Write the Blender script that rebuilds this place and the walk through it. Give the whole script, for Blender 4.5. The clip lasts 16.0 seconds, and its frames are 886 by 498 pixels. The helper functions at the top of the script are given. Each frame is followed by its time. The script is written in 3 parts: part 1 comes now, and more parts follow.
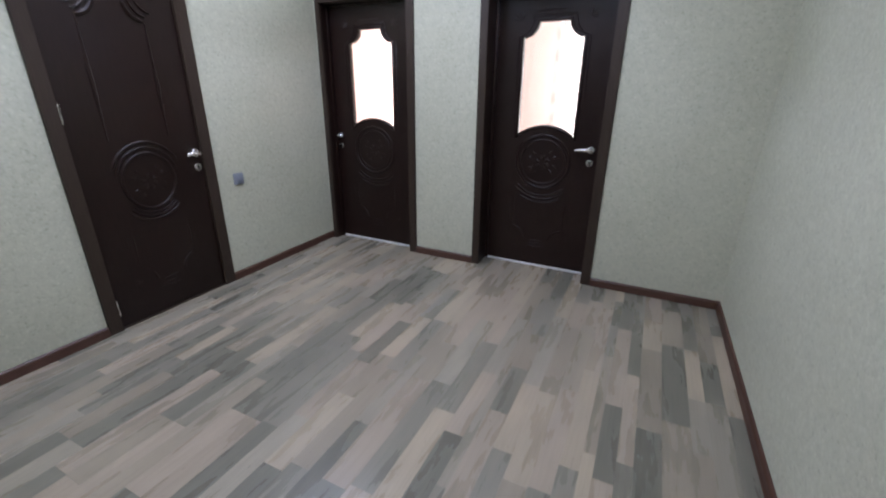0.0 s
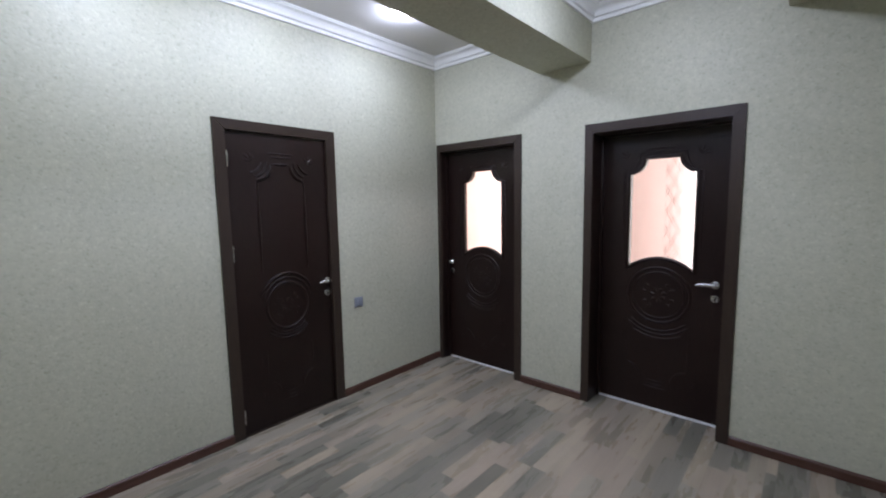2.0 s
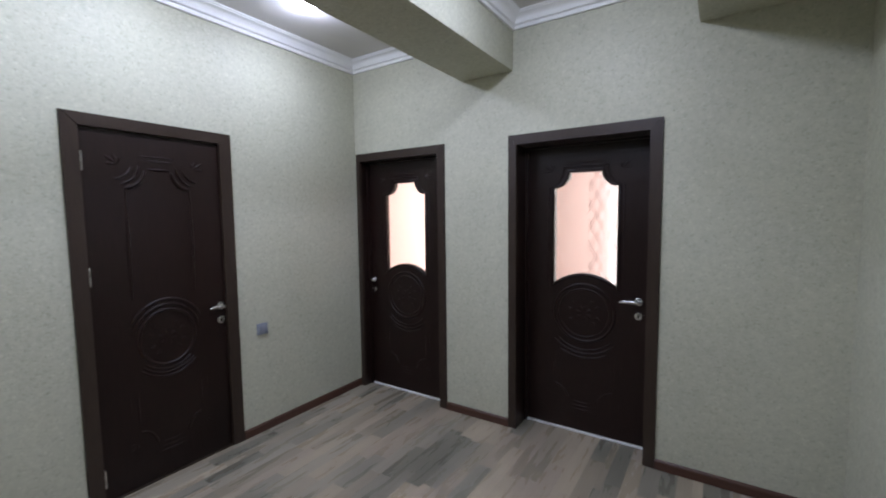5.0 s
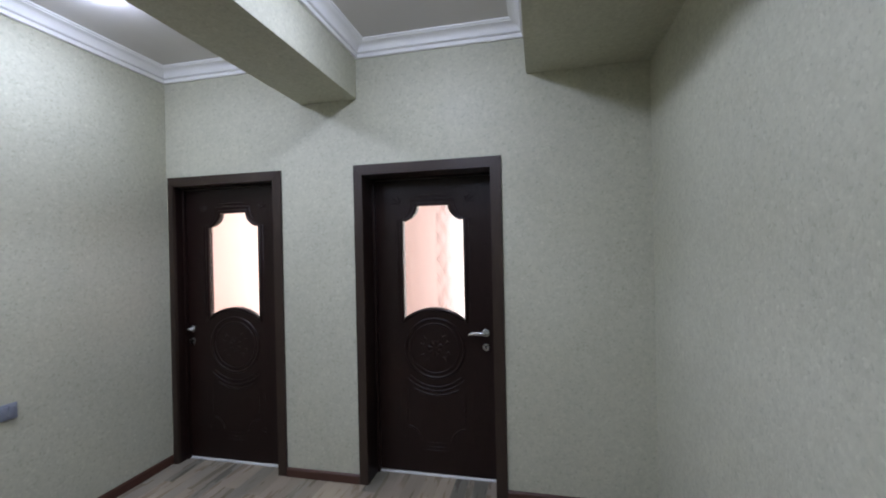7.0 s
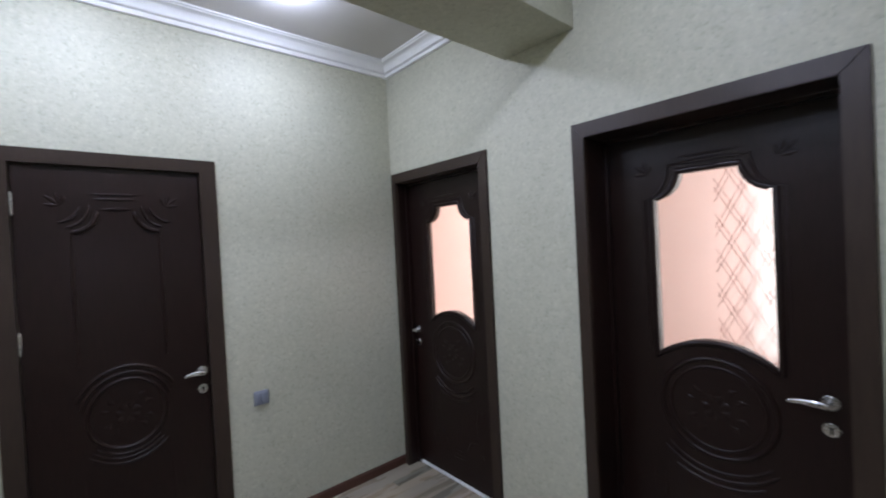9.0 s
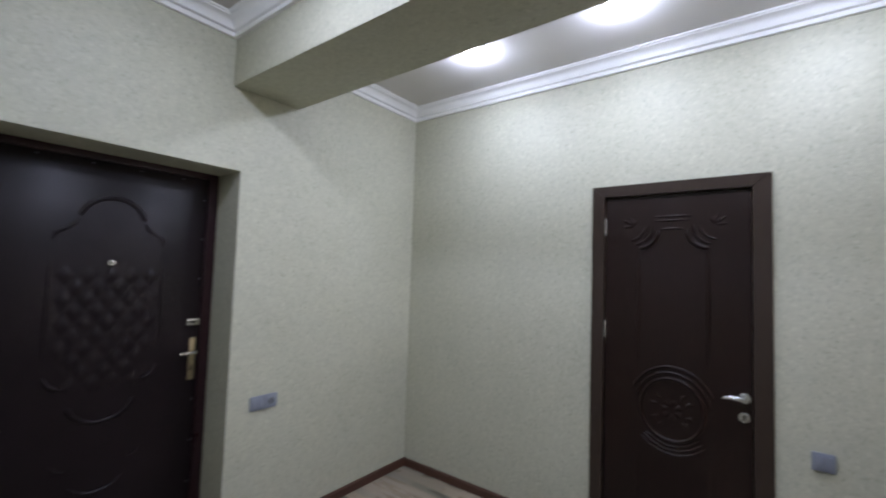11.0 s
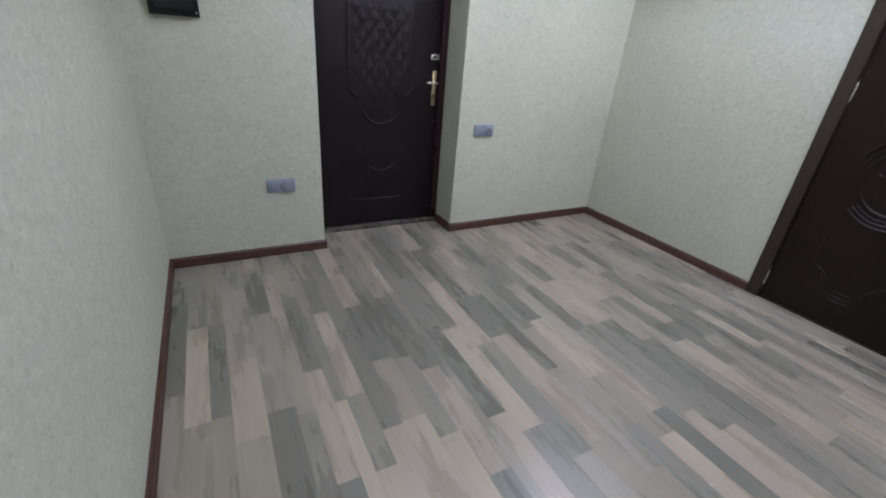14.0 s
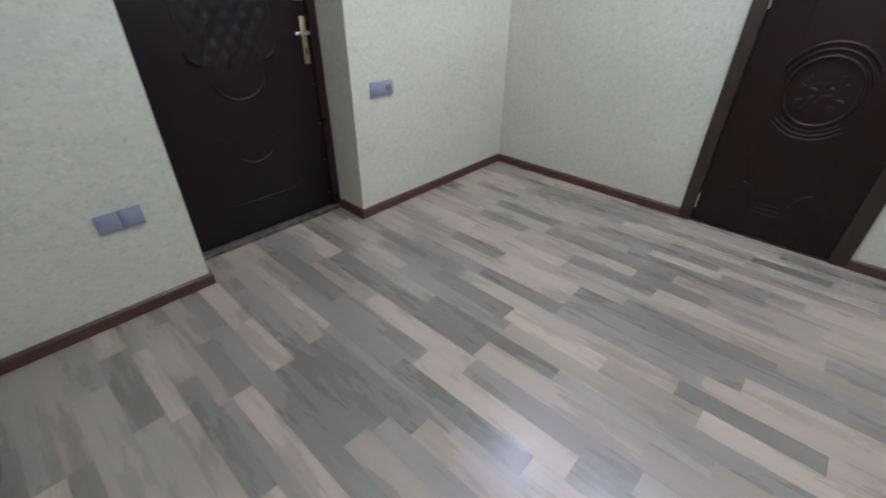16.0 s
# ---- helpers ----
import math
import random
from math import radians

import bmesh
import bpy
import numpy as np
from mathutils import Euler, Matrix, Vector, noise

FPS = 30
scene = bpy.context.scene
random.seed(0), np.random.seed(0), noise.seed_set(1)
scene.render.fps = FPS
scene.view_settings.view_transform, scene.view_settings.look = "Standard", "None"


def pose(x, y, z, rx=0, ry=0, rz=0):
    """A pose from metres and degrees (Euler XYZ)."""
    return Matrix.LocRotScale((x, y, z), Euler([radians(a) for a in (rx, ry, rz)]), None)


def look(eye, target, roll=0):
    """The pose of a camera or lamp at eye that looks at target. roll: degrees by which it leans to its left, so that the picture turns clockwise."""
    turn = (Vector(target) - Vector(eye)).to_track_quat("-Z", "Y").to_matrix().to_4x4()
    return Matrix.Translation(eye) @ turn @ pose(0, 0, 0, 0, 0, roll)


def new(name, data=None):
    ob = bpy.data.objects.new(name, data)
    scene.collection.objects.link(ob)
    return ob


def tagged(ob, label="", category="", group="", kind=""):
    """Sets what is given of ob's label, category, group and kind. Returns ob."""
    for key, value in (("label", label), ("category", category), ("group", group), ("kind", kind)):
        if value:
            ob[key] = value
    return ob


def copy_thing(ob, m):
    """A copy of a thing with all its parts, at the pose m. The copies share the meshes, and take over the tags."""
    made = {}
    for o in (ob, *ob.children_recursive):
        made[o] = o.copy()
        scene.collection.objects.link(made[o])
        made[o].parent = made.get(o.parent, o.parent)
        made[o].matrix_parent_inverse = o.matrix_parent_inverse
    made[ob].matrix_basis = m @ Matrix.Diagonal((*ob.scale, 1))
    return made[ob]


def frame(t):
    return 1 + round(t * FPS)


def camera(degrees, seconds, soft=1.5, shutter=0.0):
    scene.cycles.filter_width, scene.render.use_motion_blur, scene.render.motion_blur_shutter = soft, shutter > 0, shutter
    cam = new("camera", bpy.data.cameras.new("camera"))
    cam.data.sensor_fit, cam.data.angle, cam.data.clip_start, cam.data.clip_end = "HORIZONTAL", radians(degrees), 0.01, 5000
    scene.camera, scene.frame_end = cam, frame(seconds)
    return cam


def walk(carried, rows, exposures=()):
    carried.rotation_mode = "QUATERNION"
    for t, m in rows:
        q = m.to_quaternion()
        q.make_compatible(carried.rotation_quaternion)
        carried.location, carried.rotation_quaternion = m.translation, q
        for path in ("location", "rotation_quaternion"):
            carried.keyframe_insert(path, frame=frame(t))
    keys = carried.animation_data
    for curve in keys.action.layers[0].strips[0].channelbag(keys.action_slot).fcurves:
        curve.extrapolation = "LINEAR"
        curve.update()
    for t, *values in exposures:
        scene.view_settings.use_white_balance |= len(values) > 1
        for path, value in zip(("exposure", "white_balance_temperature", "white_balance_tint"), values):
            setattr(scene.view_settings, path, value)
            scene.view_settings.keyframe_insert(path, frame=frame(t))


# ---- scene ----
cam = camera(92.9, 16.0, soft=1.95, shutter=0.35)
PATH = [
    (0, (0.121, 0.116, 1.395), (-0.687, 1.8, 0.68), 0.6),
    (0.5, (0.171, 0.166, 1.455), (-0.806, 1.82, 0.899), 0.5),
    (1, (0.181, 0.18, 1.481), (-0.892, 1.79, 0.973), 0.2),
    (1.5, (0.184, 0.171, 1.519), (-0.987, 1.745, 1.13), -0.2),
    (2, (0.208, 0.159, 1.552), (-1.112, 1.646, 1.335), -1.0),
    (2.5, (0.212, 0.119, 1.574), (-1.213, 1.517, 1.456), -1.8),
    (3, (0.176, 0.08, 1.582), (-1.292, 1.439, 1.597), -1.9),
    (3.5, (0.123, 0.068, 1.59), (-1.347, 1.424, 1.612), -1.9),
    (4, (0.105, 0.135, 1.587), (-1.371, 1.484, 1.583), -2.0),
    (4.5, (0.139, 0.343, 1.567), (-1.15, 1.869, 1.455), -1.2),
    (5, (0.161, 0.47, 1.549), (-0.937, 2.134, 1.393), -0.7),
    (7.3, (0.079, 0.724, 1.544), (-0.343, 2.678, 1.545), -1.3),
    (7.5, (0.132, 0.803, 1.557), (-0.439, 2.72, 1.52), -1.0),
    (7.7, (0.142, 0.889, 1.549), (-0.592, 2.749, 1.501), -0.7),
    (8, (0.104, 1.031, 1.537), (-0.937, 2.739, 1.526), -0.4),
    (8.2, (0.075, 1.14, 1.547), (-1.054, 2.791, 1.538), -0.8),
    (10.3, (-0.12, 1.908, 1.631), (-2.09, 1.636, 1.845), -1.7),
    (10.5, (-0.087, 1.973, 1.545), (-1.968, 1.347, 1.807), 0.3),
    (10.7, (-0.055, 2.001, 1.553), (-1.821, 1.083, 1.749), 1.8),
    (11, (0.024, 2.026, 1.555), (-1.566, 0.818, 1.663), 1.9),
    (11.5, (0.115, 2.097, 1.526), (-1.176, 0.572, 1.443), -0.4),
    (12, (0.216, 2.179, 1.487), (-0.988, 0.624, 1.124), -1.9),
    (12.5, (0.272, 2.295, 1.432), (-0.804, 0.676, 0.96), 1.2),
    (13, (0.316, 2.415, 1.379), (-0.624, 0.76, 0.766), 2.5),
    (13.5, (0.354, 2.424, 1.332), (-0.573, 0.821, 0.575), 4.0),
    (14, (0.402, 2.356, 1.303), (-0.486, 0.787, 0.436), 4.9),
    (14.5, (0.42, 2.2, 1.313), (-0.403, 0.642, 0.368), 3.6),
    (15, (0.445, 2.082, 1.32), (-0.356, 0.527, 0.351), 2.5),
    (15.5, (0.365, 1.881, 1.3), (-0.642, 0.498, 0.264), 0.2),
    (16, (0.305, 1.725, 1.3), (-0.941, 0.588, 0.227), 0.7),
]
EXPOSURES = [(0.0, 0.04, 6400, 10), (1.0, -0.12, 6430, 10), (2.0, -0.3, 6500, 10), (3.0, -0.5, 6500, 10), (3.5, -0.5, 6500, 10), (5.0, -0.42, 6560, 10), (7.5, -0.35, 6480, 10), (8.2, -0.35, 6480, 10), (10.5, -0.52, 6600, 10), (11.0, -0.45, 6680, 10), (11.5, -0.3, 6620, 10), (12.5, -0.01, 6470, 10), (14.5, 0.15, 6400, 10), (15.5, 0.16, 6420, 10), (16.0, 0.28, 6460, 10)]
walk(cam, [(t, look(eye, target, roll)) for t, eye, target, roll in PATH], EXPOSURES)

# ---- world and lights ----
XL, XR, YF, YB, ZC = -2.584, 0.725, -0.280, 3.225, 2.887
BEAM_L, BEAM_R, BEAM_Z = -1.472, -1.065, 2.535
SOF_X, SOF_Z = 0.030, 2.580
SPOT_XS, SPOT_YS = (-2.05, -0.53), (0.65, 1.48, 2.31)
SPOT_WATTS, BULB_WATTS = 6.5, 9.3
SPOT_COLOR = (0.89, 1.0, 1.42)

world = bpy.data.worlds.new("world")
scene.world = world
world.use_nodes = True
sky = world.node_tree.nodes.new("ShaderNodeTexSky")
sky.sky_type, sky.sun_disc = "NISHITA", False
sky.sun_elevation, sky.sun_rotation = radians(40), radians(200)
world.node_tree.nodes["Background"].inputs["Strength"].default_value = 0.1
world.node_tree.links.new(sky.outputs[0], world.node_tree.nodes["Background"].inputs["Color"])


def area_lamp(name, m, watts, size_x, size_y, color, shape="RECTANGLE", spread=180):
    data = bpy.data.lights.new(name, "AREA")
    data.shape, data.size, data.size_y, data.energy, data.color = shape, size_x, size_y, watts, color
    data.spread = radians(spread)
    ob = new(name, data)
    ob.matrix_world = m
    return ob


for sx in SPOT_XS:
    for sy in SPOT_YS:
        area_lamp("spot_lamp", pose(sx, sy, ZC - 0.020), SPOT_WATTS, 0.13, 0.13, SPOT_COLOR, "DISK", 162)
        bulb = bpy.data.lights.new("spot_bulb", "POINT")
        bulb.energy, bulb.color, bulb.shadow_soft_size = BULB_WATTS, SPOT_COLOR, 0.03
        new("spot_bulb", bulb).location = (sx, sy, ZC - 0.062)
# lamps added for daylight in the far rooms; the second room's window is unseen
area_lamp("far_room_lamp", pose(0.47, 6.98, 1.4, -90, 0, 0), 52.0, 2.3, 2.2, (1.0, 0.99, 0.98))
# added to brighten the second door's glass from behind
area_lamp("far_room_lamp", pose(-2.5, 6.98, 1.4, -90, 0, 0), 105.0, 2.3, 2.2, (1.0, 0.99, 0.98))


# ---- materials ----
class Mat:
    """A node material with a short way to add nodes and links."""

    def __init__(self, name):
        self.m = bpy.data.materials.new(name)
        self.m.use_nodes = True
        self.t = self.m.node_tree
        self.b = self.t.nodes["Principled BSDF"]
        self.out = self.t.nodes["Material Output"]

    def node(self, kind, operation=None, blend_type=None):
        n = self.t.nodes.new(kind)
        if operation:
            n.operation = operation
        if blend_type:
            n.data_type, n.blend_type = "RGBA", blend_type
        return n

    def link(self, a, b):
        self.t.links.new(a, b)

    def put(self, **values):
        for key, value in values.items():
            self.b.inputs[key.replace("_", " ")].default_value = value
        return self

    def coords(self, scale, source="Object"):
        tc = self.node("ShaderNodeTexCoord")
        mp = self.node("ShaderNodeMapping")
        mp.inputs["Scale"].default_value = scale
        self.link(tc.outputs[source], mp.inputs[0])
        return mp.outputs[0]

    def world_coords(self, scale):
        g = self.node("ShaderNodeNewGeometry")
        mp = self.node("ShaderNodeMapping")
        mp.inputs["Scale"].default_value = scale
        self.link(g.outputs["Position"], mp.inputs[0])
        return mp.outputs[0]

    def noise(self, vec, scale, detail=4.0, rough=0.55, distortion=0.0):
        n = self.node("ShaderNodeTexNoise")
        n.inputs["Scale"].default_value, n.inputs["Detail"].default_value = scale, detail
        n.inputs["Roughness"].default_value, n.inputs["Distortion"].default_value = rough, distortion
        self.link(vec, n.inputs["Vector"])
        return n.outputs["Fac"]

    def voronoi(self, vec, scale, out="Color"):
        n = self.node("ShaderNodeTexVoronoi")
        n.inputs["Scale"].default_value = scale
        self.link(vec, n.inputs["Vector"])
        return n.outputs[out]

    def ramp(self, fac, stops):
        n = self.node("ShaderNodeValToRGB")
        while len(n.color_ramp.elements) < len(stops):
            n.color_ramp.elements.new(0.5)
        for e, (p, c) in zip(n.color_ramp.elements, stops):
            e.position, e.color = p, (*c, 1)
        self.link(fac, n.inputs[0])
        return n.outputs[0]

    def mix(self, fac, a, b, mode="MIX"):
        n = self.node("ShaderNodeMix", blend_type=mode)
        for value, i in ((fac, 0), (a, 6), (b, 7)):
            if isinstance(value, (int, float)):
                n.inputs[i].default_value = value
            elif isinstance(value, tuple):
                n.inputs[i].default_value = (*value, 1)
            else:
                self.link(value, n.inputs[i])
        return n.outputs[2]

    def math(self, op, a, b):
        n = self.node("ShaderNodeMath", operation=op)
        for value, i in ((a, 0), (b, 1)):
            if isinstance(value, (int, float)):
                n.inputs[i].default_value = value
            else:
                self.link(value, n.inputs[i])
        return n.outputs[0]

    def bump(self, height, strength, distance):
        n = self.node("ShaderNodeBump")
        n.inputs["Strength"].default_value, n.inputs["Distance"].default_value = strength, distance
        self.link(height, n.inputs["Height"])
        self.link(n.outputs[0], self.b.inputs["Normal"])

    def color(self, c):
        self.link(c, self.b.inputs["Base Color"])

    def rough(self, r):
        self.link(r, self.b.inputs["Roughness"])


def wallpaper_material():
    k = Mat("flecked_wall_coating")
    v = k.world_coords((1, 1, 1))
    warp = k.noise(v, 60, 3, 0.6)
    vec = k.node("ShaderNodeVectorMath", operation="MULTIPLY_ADD")
    k.link(warp, vec.inputs[0])
    vec.inputs[1].default_value = (0.012, 0.012, 0.012)
    k.link(v, vec.inputs[2])
    cells = k.voronoi(vec.outputs[0], 90)
    sep = k.node("ShaderNodeSeparateColor")
    k.link(cells, sep.inputs[0])
    flakes = k.ramp(sep.outputs[0], [(0.0, (0.420, 0.413, 0.315)), (0.06, (0.454, 0.447, 0.343)), (0.16, (0.475, 0.467, 0.360)), (0.5, (0.484, 0.476, 0.368)),
                                     (0.84, (0.490, 0.483, 0.374)), (0.94, (0.504, 0.496, 0.386)), (1.0, (0.535, 0.525, 0.413))])
    fleck = k.noise(k.world_coords((1, 1, 0.62)), 105, 2, 0.5)
    specks = k.ramp(fleck, [(0.25, (0.80, 0.81, 0.80)), (0.36, (1.0, 1.0, 1.0)), (0.66, (1.0, 1.0, 1.0)), (0.74, (1.06, 1.06, 1.06))])
    clumps = k.ramp(k.noise(v, 34, 3, 0.6), [(0.32, (0.94, 0.94, 0.935)), (0.68, (1.05, 1.05, 1.05))])
    broad = k.ramp(k.noise(v, 1.7, 4, 0.6), [(0.3, (0.95, 0.95, 0.94)), (0.7, (1.04, 1.04, 1.04))])
    c = k.mix(1.0, k.mix(1.0, flakes, specks, "MULTIPLY"), clumps, "MULTIPLY")
    k.color(k.mix(1.0, c, broad, "MULTIPLY"))
    lumps = k.noise(v, 95, 3, 0.6)
    fibre = k.voronoi(vec.outputs[0], 90, "Distance")
    relief = k.math("ADD", k.math("ADD", lumps, k.math("MULTIPLY", fleck, 0.8)), k.math("MULTIPLY", fibre, -0.7))
    k.bump(relief, 0.20, 0.003)
    k.rough(k.math("ADD", k.math("MULTIPLY", sep.outputs[1], 0.35), 0.42))
    k.put(Specular_IOR_Level=0.35)
    return k.m


def wood_material(name, dark, light, roughness, grain=(22, 22, 1.6), bump=0.12, specular=0.4):
    k = Mat(name)
    v = k.coords(grain)
    g = k.noise(v, 5, 6, 0.65, 0.4)
    fine = k.noise(k.coords((grain[0] * 5, grain[1] * 5, grain[2] * 2)), 6, 3, 0.6)
    both = k.math("ADD", k.math("MULTIPLY", g, 0.7), k.math("MULTIPLY", fine, 0.3))
    k.color(k.ramp(both, [(0.32, dark), (0.68, light)]))
    smear = k.noise(k.coords((1, 1, 1)), 3.5, 4, 0.6)
    k.rough(k.math("ADD", k.math("MULTIPLY", smear, 0.22), roughness - 0.11))
    k.bump(fine, bump, 0.001)
    k.put(Specular_IOR_Level=specular)
    return k.m


def plain_material(name, base, roughness, metallic=0.0, vary=0.06, scale=14, bump=0.03, specular=0.5):
    k = Mat(name)
    v = k.coords((1, 1, 1))
    n = k.noise(v, scale, 5, 0.6)
    lo, hi = tuple(c * (1 - vary) for c in base), tuple(min(1, c * (1 + vary)) for c in base)
    k.color(k.ramp(n, [(0.3, lo), (0.7, hi)]))
    k.rough(k.math("ADD", k.math("MULTIPLY", k.noise(v, scale * 3, 3), 0.14), roughness - 0.07))
    k.put(Metallic=metallic, Specular_IOR_Level=specular)
    if bump:
        k.bump(k.noise(v, scale * 12, 2), bump, 0.001)
    return k.m


def floor_material():
    k = Mat("grey_brown_laminate")
    info = k.node("ShaderNodeObjectInfo")
    r, tone = info.outputs["Random"], info.outputs["Color"]
    g = k.node("ShaderNodeNewGeometry")
    shift = k.node("ShaderNodeCombineXYZ")
    k.link(k.math("MULTIPLY", r, 37.0), shift.inputs[0])
    k.link(k.math("MULTIPLY", r, 91.0), shift.inputs[1])
    add = k.node("ShaderNodeVectorMath", operation="ADD")
    k.link(g.outputs["Position"], add.inputs[0])
    k.link(shift.outputs[0], add.inputs[1])

    def scaled(scale):
        mp = k.node("ShaderNodeMapping")
        mp.inputs["Scale"].default_value = scale
        k.link(add.outputs[0], mp.inputs[0])
        return mp.outputs[0]

    grain = k.noise(scaled((85, 2.0, 1)), 1.2, 5, 0.65, 0.4)
    cloud = k.noise(scaled((10, 1.5, 1)), 1.2, 4, 0.6, 0.1)
    knots = k.noise(scaled((48, 26, 1)), 1.0, 2, 0.5)
    c = k.mix(1.0, tone, k.ramp(grain, [(0.26, (0.86, 0.87, 0.86)), (0.5, (1.0, 1.0, 1.0)), (0.78, (1.07, 1.06, 1.05))]), "MULTIPLY")
    c = k.mix(1.0, c, k.ramp(cloud, [(0.26, (0.72, 0.73, 0.715)), (0.5, (0.98, 0.98, 0.97)), (0.74, (1.12, 1.105, 1.09))]), "MULTIPLY")
    c = k.mix(1.0, c, k.ramp(knots, [(0.19, (0.62, 0.61, 0.58)), (0.30, (1, 1, 1))]), "MULTIPLY")
    k.color(c)
    k.rough(k.math("ADD", k.math("MULTIPLY", cloud, 0.12), 0.22))
    k.put(Specular_IOR_Level=0.5)
    k.bump(grain, 0.12, 0.0008)
    return k.m


def frosted_glass_material(name, roughness):
    """Obscured glass: blurs what lies behind it; fine ripples roughen the sheen."""
    k = Mat(name)
    k.put(Base_Color=(0.99, 0.97, 0.965, 1), Roughness=roughness, IOR=1.45, Transmission_Weight=1.0, Specular_IOR_Level=0.3)
    k.bump(k.noise(k.coords((1, 1, 1)), 160, 2, 0.5), 0.08, 0.001)
    return k.m


def etched_line_material():
    """Matt etched lines: they pass on the far room's light, scattered."""
    k = Mat("matt_etched_glass")
    tl = k.node("ShaderNodeBsdfTranslucent")
    tl.inputs[0].default_value = (0.66, 0.46, 0.41, 1)
    tr = k.node("ShaderNodeBsdfTransparent")
    tr.inputs[0].default_value = (0.66, 0.46, 0.42, 1)
    mx = k.node("ShaderNodeMixShader")
    mx.inputs[0].default_value = 0.96
    k.link(tr.outputs[0], mx.inputs[1])
    k.link(tl.outputs[0], mx.inputs[2])
    k.link(mx.outputs[0], k.out.inputs[0])
    return k.m


def glow_material(name, color, strength):
    k = Mat(name)
    k.put(Base_Color=(0.9, 0.9, 0.9, 1), Emission_Color=(*color, 1), Emission_Strength=strength)
    return k.m


WALL = wallpaper_material()
FLOOR = floor_material()
DOOR = wood_material("dark_wenge_leaf", (0.0096, 0.0043, 0.0034), (0.0175, 0.0085, 0.0064), 0.33, specular=0.27)
TRIM = wood_material("dark_brown_architrave", (0.025, 0.0155, 0.0105), (0.040, 0.0255, 0.0172), 0.42, specular=0.35)
BASE = wood_material("red_brown_baseboard", (0.046, 0.019, 0.0115), (0.078, 0.0345, 0.0225), 0.36, (2.0, 2.0, 40))
CEIL = plain_material("satin_ceiling", (0.575, 0.545, 0.50), 0.45, 0, 0.03, 3, 0.02)
CROWN = plain_material("white_cornice_paint", (0.795, 0.785, 0.745), 0.5, 0, 0.03, 8)
CHROME = plain_material("satin_chrome", (0.62, 0.61, 0.59), 0.26, 1.0, 0.05, 40, 0.0)
BRASS = plain_material("worn_brass", (0.42, 0.355, 0.23), 0.32, 1.0, 0.12, 60, 0.02)
SILVER = plain_material("silver_grey_plastic", (0.265, 0.285, 0.335), 0.38, 0.25, 0.05, 30)
SILVER_DARK = plain_material("dark_grey_plastic", (0.16, 0.17, 0.19), 0.45, 0.1, 0.05, 30)
STEEL_DOOR = plain_material("dark_maroon_door_skin", (0.0100, 0.0062, 0.0072), 0.33, 0, 0.2, 5, 0.06, 0.24)
STEEL_FRAME = plain_material("maroon_door_frame_paint", (0.024, 0.009, 0.011), 0.30, 0, 0.05, 4, 0.0, 0.3)
BLACK = plain_material("black_gloss_plastic", (0.007, 0.007, 0.008), 0.16, 0, 0.1, 8, 0.0, 0.3)
SMOKED = plain_material("smoked_plastic", (0.011, 0.011, 0.013), 0.10, 0, 0.1, 8, 0.0, 0.3)
DIM = plain_material("dull_black_plastic", (0.035, 0.035, 0.04), 0.4, 0, 0.1, 8, 0.0)
WHITE = plain_material("white_plastic", (0.72, 0.72, 0.70), 0.4, 0, 0.04, 20)
METAL_STRIP = plain_material("scuffed_threshold_metal", (0.10, 0.088, 0.068), 0.5, 0.3, 0.85, 22, 0.15)
PEACH = plain_material("peach_wall_paint", (0.88, 0.665, 0.62), 0.7, 0, 0.04, 3)
SCREED = plain_material("far_room_floor", (0.32, 0.27, 0.23), 0.5, 0, 0.1, 6)
SLAB = plain_material("dark_underlay", (0.05, 0.045, 0.04), 0.8, 0, 0.1, 6)
GLASS = frosted_glass_material("frosted_door_glass", 0.18)
ETCHED = etched_line_material()
LENS = glow_material("lamp_lens", (0.97, 0.99, 1.0), 22.0)
HAZE = glow_material("bright_hazy_sky", (1.0, 0.955, 0.945), 1.55)


# ---- mesh helpers ----
def add_box(bm, x0, x1, y0, y1, z0, z1, bevel=0.0, segments=2):
    made = bmesh.ops.create_cube(bm, size=1.0, matrix=Matrix.Translation(((x0 + x1) / 2, (y0 + y1) / 2, (z0 + z1) / 2))
                                 @ Matrix.Diagonal((x1 - x0, y1 - y0, z1 - z0, 1)))
    if bevel:
        edges = {e for v in made["verts"] for e in v.link_edges}
        bmesh.ops.bevel(bm, geom=list(edges), offset=bevel, segments=segments, profile=0.6, affect="EDGES")
    return bm


def box(x0, x1, y0, y1, z0, z1, bevel=0.0, segments=2):
    return add_box(bmesh.new(), x0, x1, y0, y1, z0, z1, bevel, segments)


def cyl(radius, depth, m, sides=28, radius2=None, bevel=0.0):
    bm = bmesh.new()
    bmesh.ops.create_cone(bm, cap_ends=True, segments=sides, radius1=radius, radius2=radius if radius2 is None else radius2, depth=depth)
    if bevel:
        rim = [e for e in bm.edges if abs(e.verts[0].co.z - e.verts[1].co.z) < 1e-6]
        bmesh.ops.bevel(bm, geom=rim, offset=bevel, segments=3, profile=0.6, affect="EDGES")
    bmesh.ops.transform(bm, matrix=m, verts=bm.verts)
    return bm


def finish(name, bm, material, smooth=True):
    bmesh.ops.recalc_face_normals(bm, faces=bm.faces)
    me = bpy.data.meshes.new(name)
    bm.to_mesh(me)
    bm.free()
    me.materials.append(material)
    if smooth:
        me.shade_smooth()
        me.set_sharp_from_angle(angle=radians(38))
    return new(name, me)


def part(name, bm, material, parent, label=""):
    ob = finish(name, bm, material)
    ob.parent = parent
    return tagged(ob, label) if label else ob


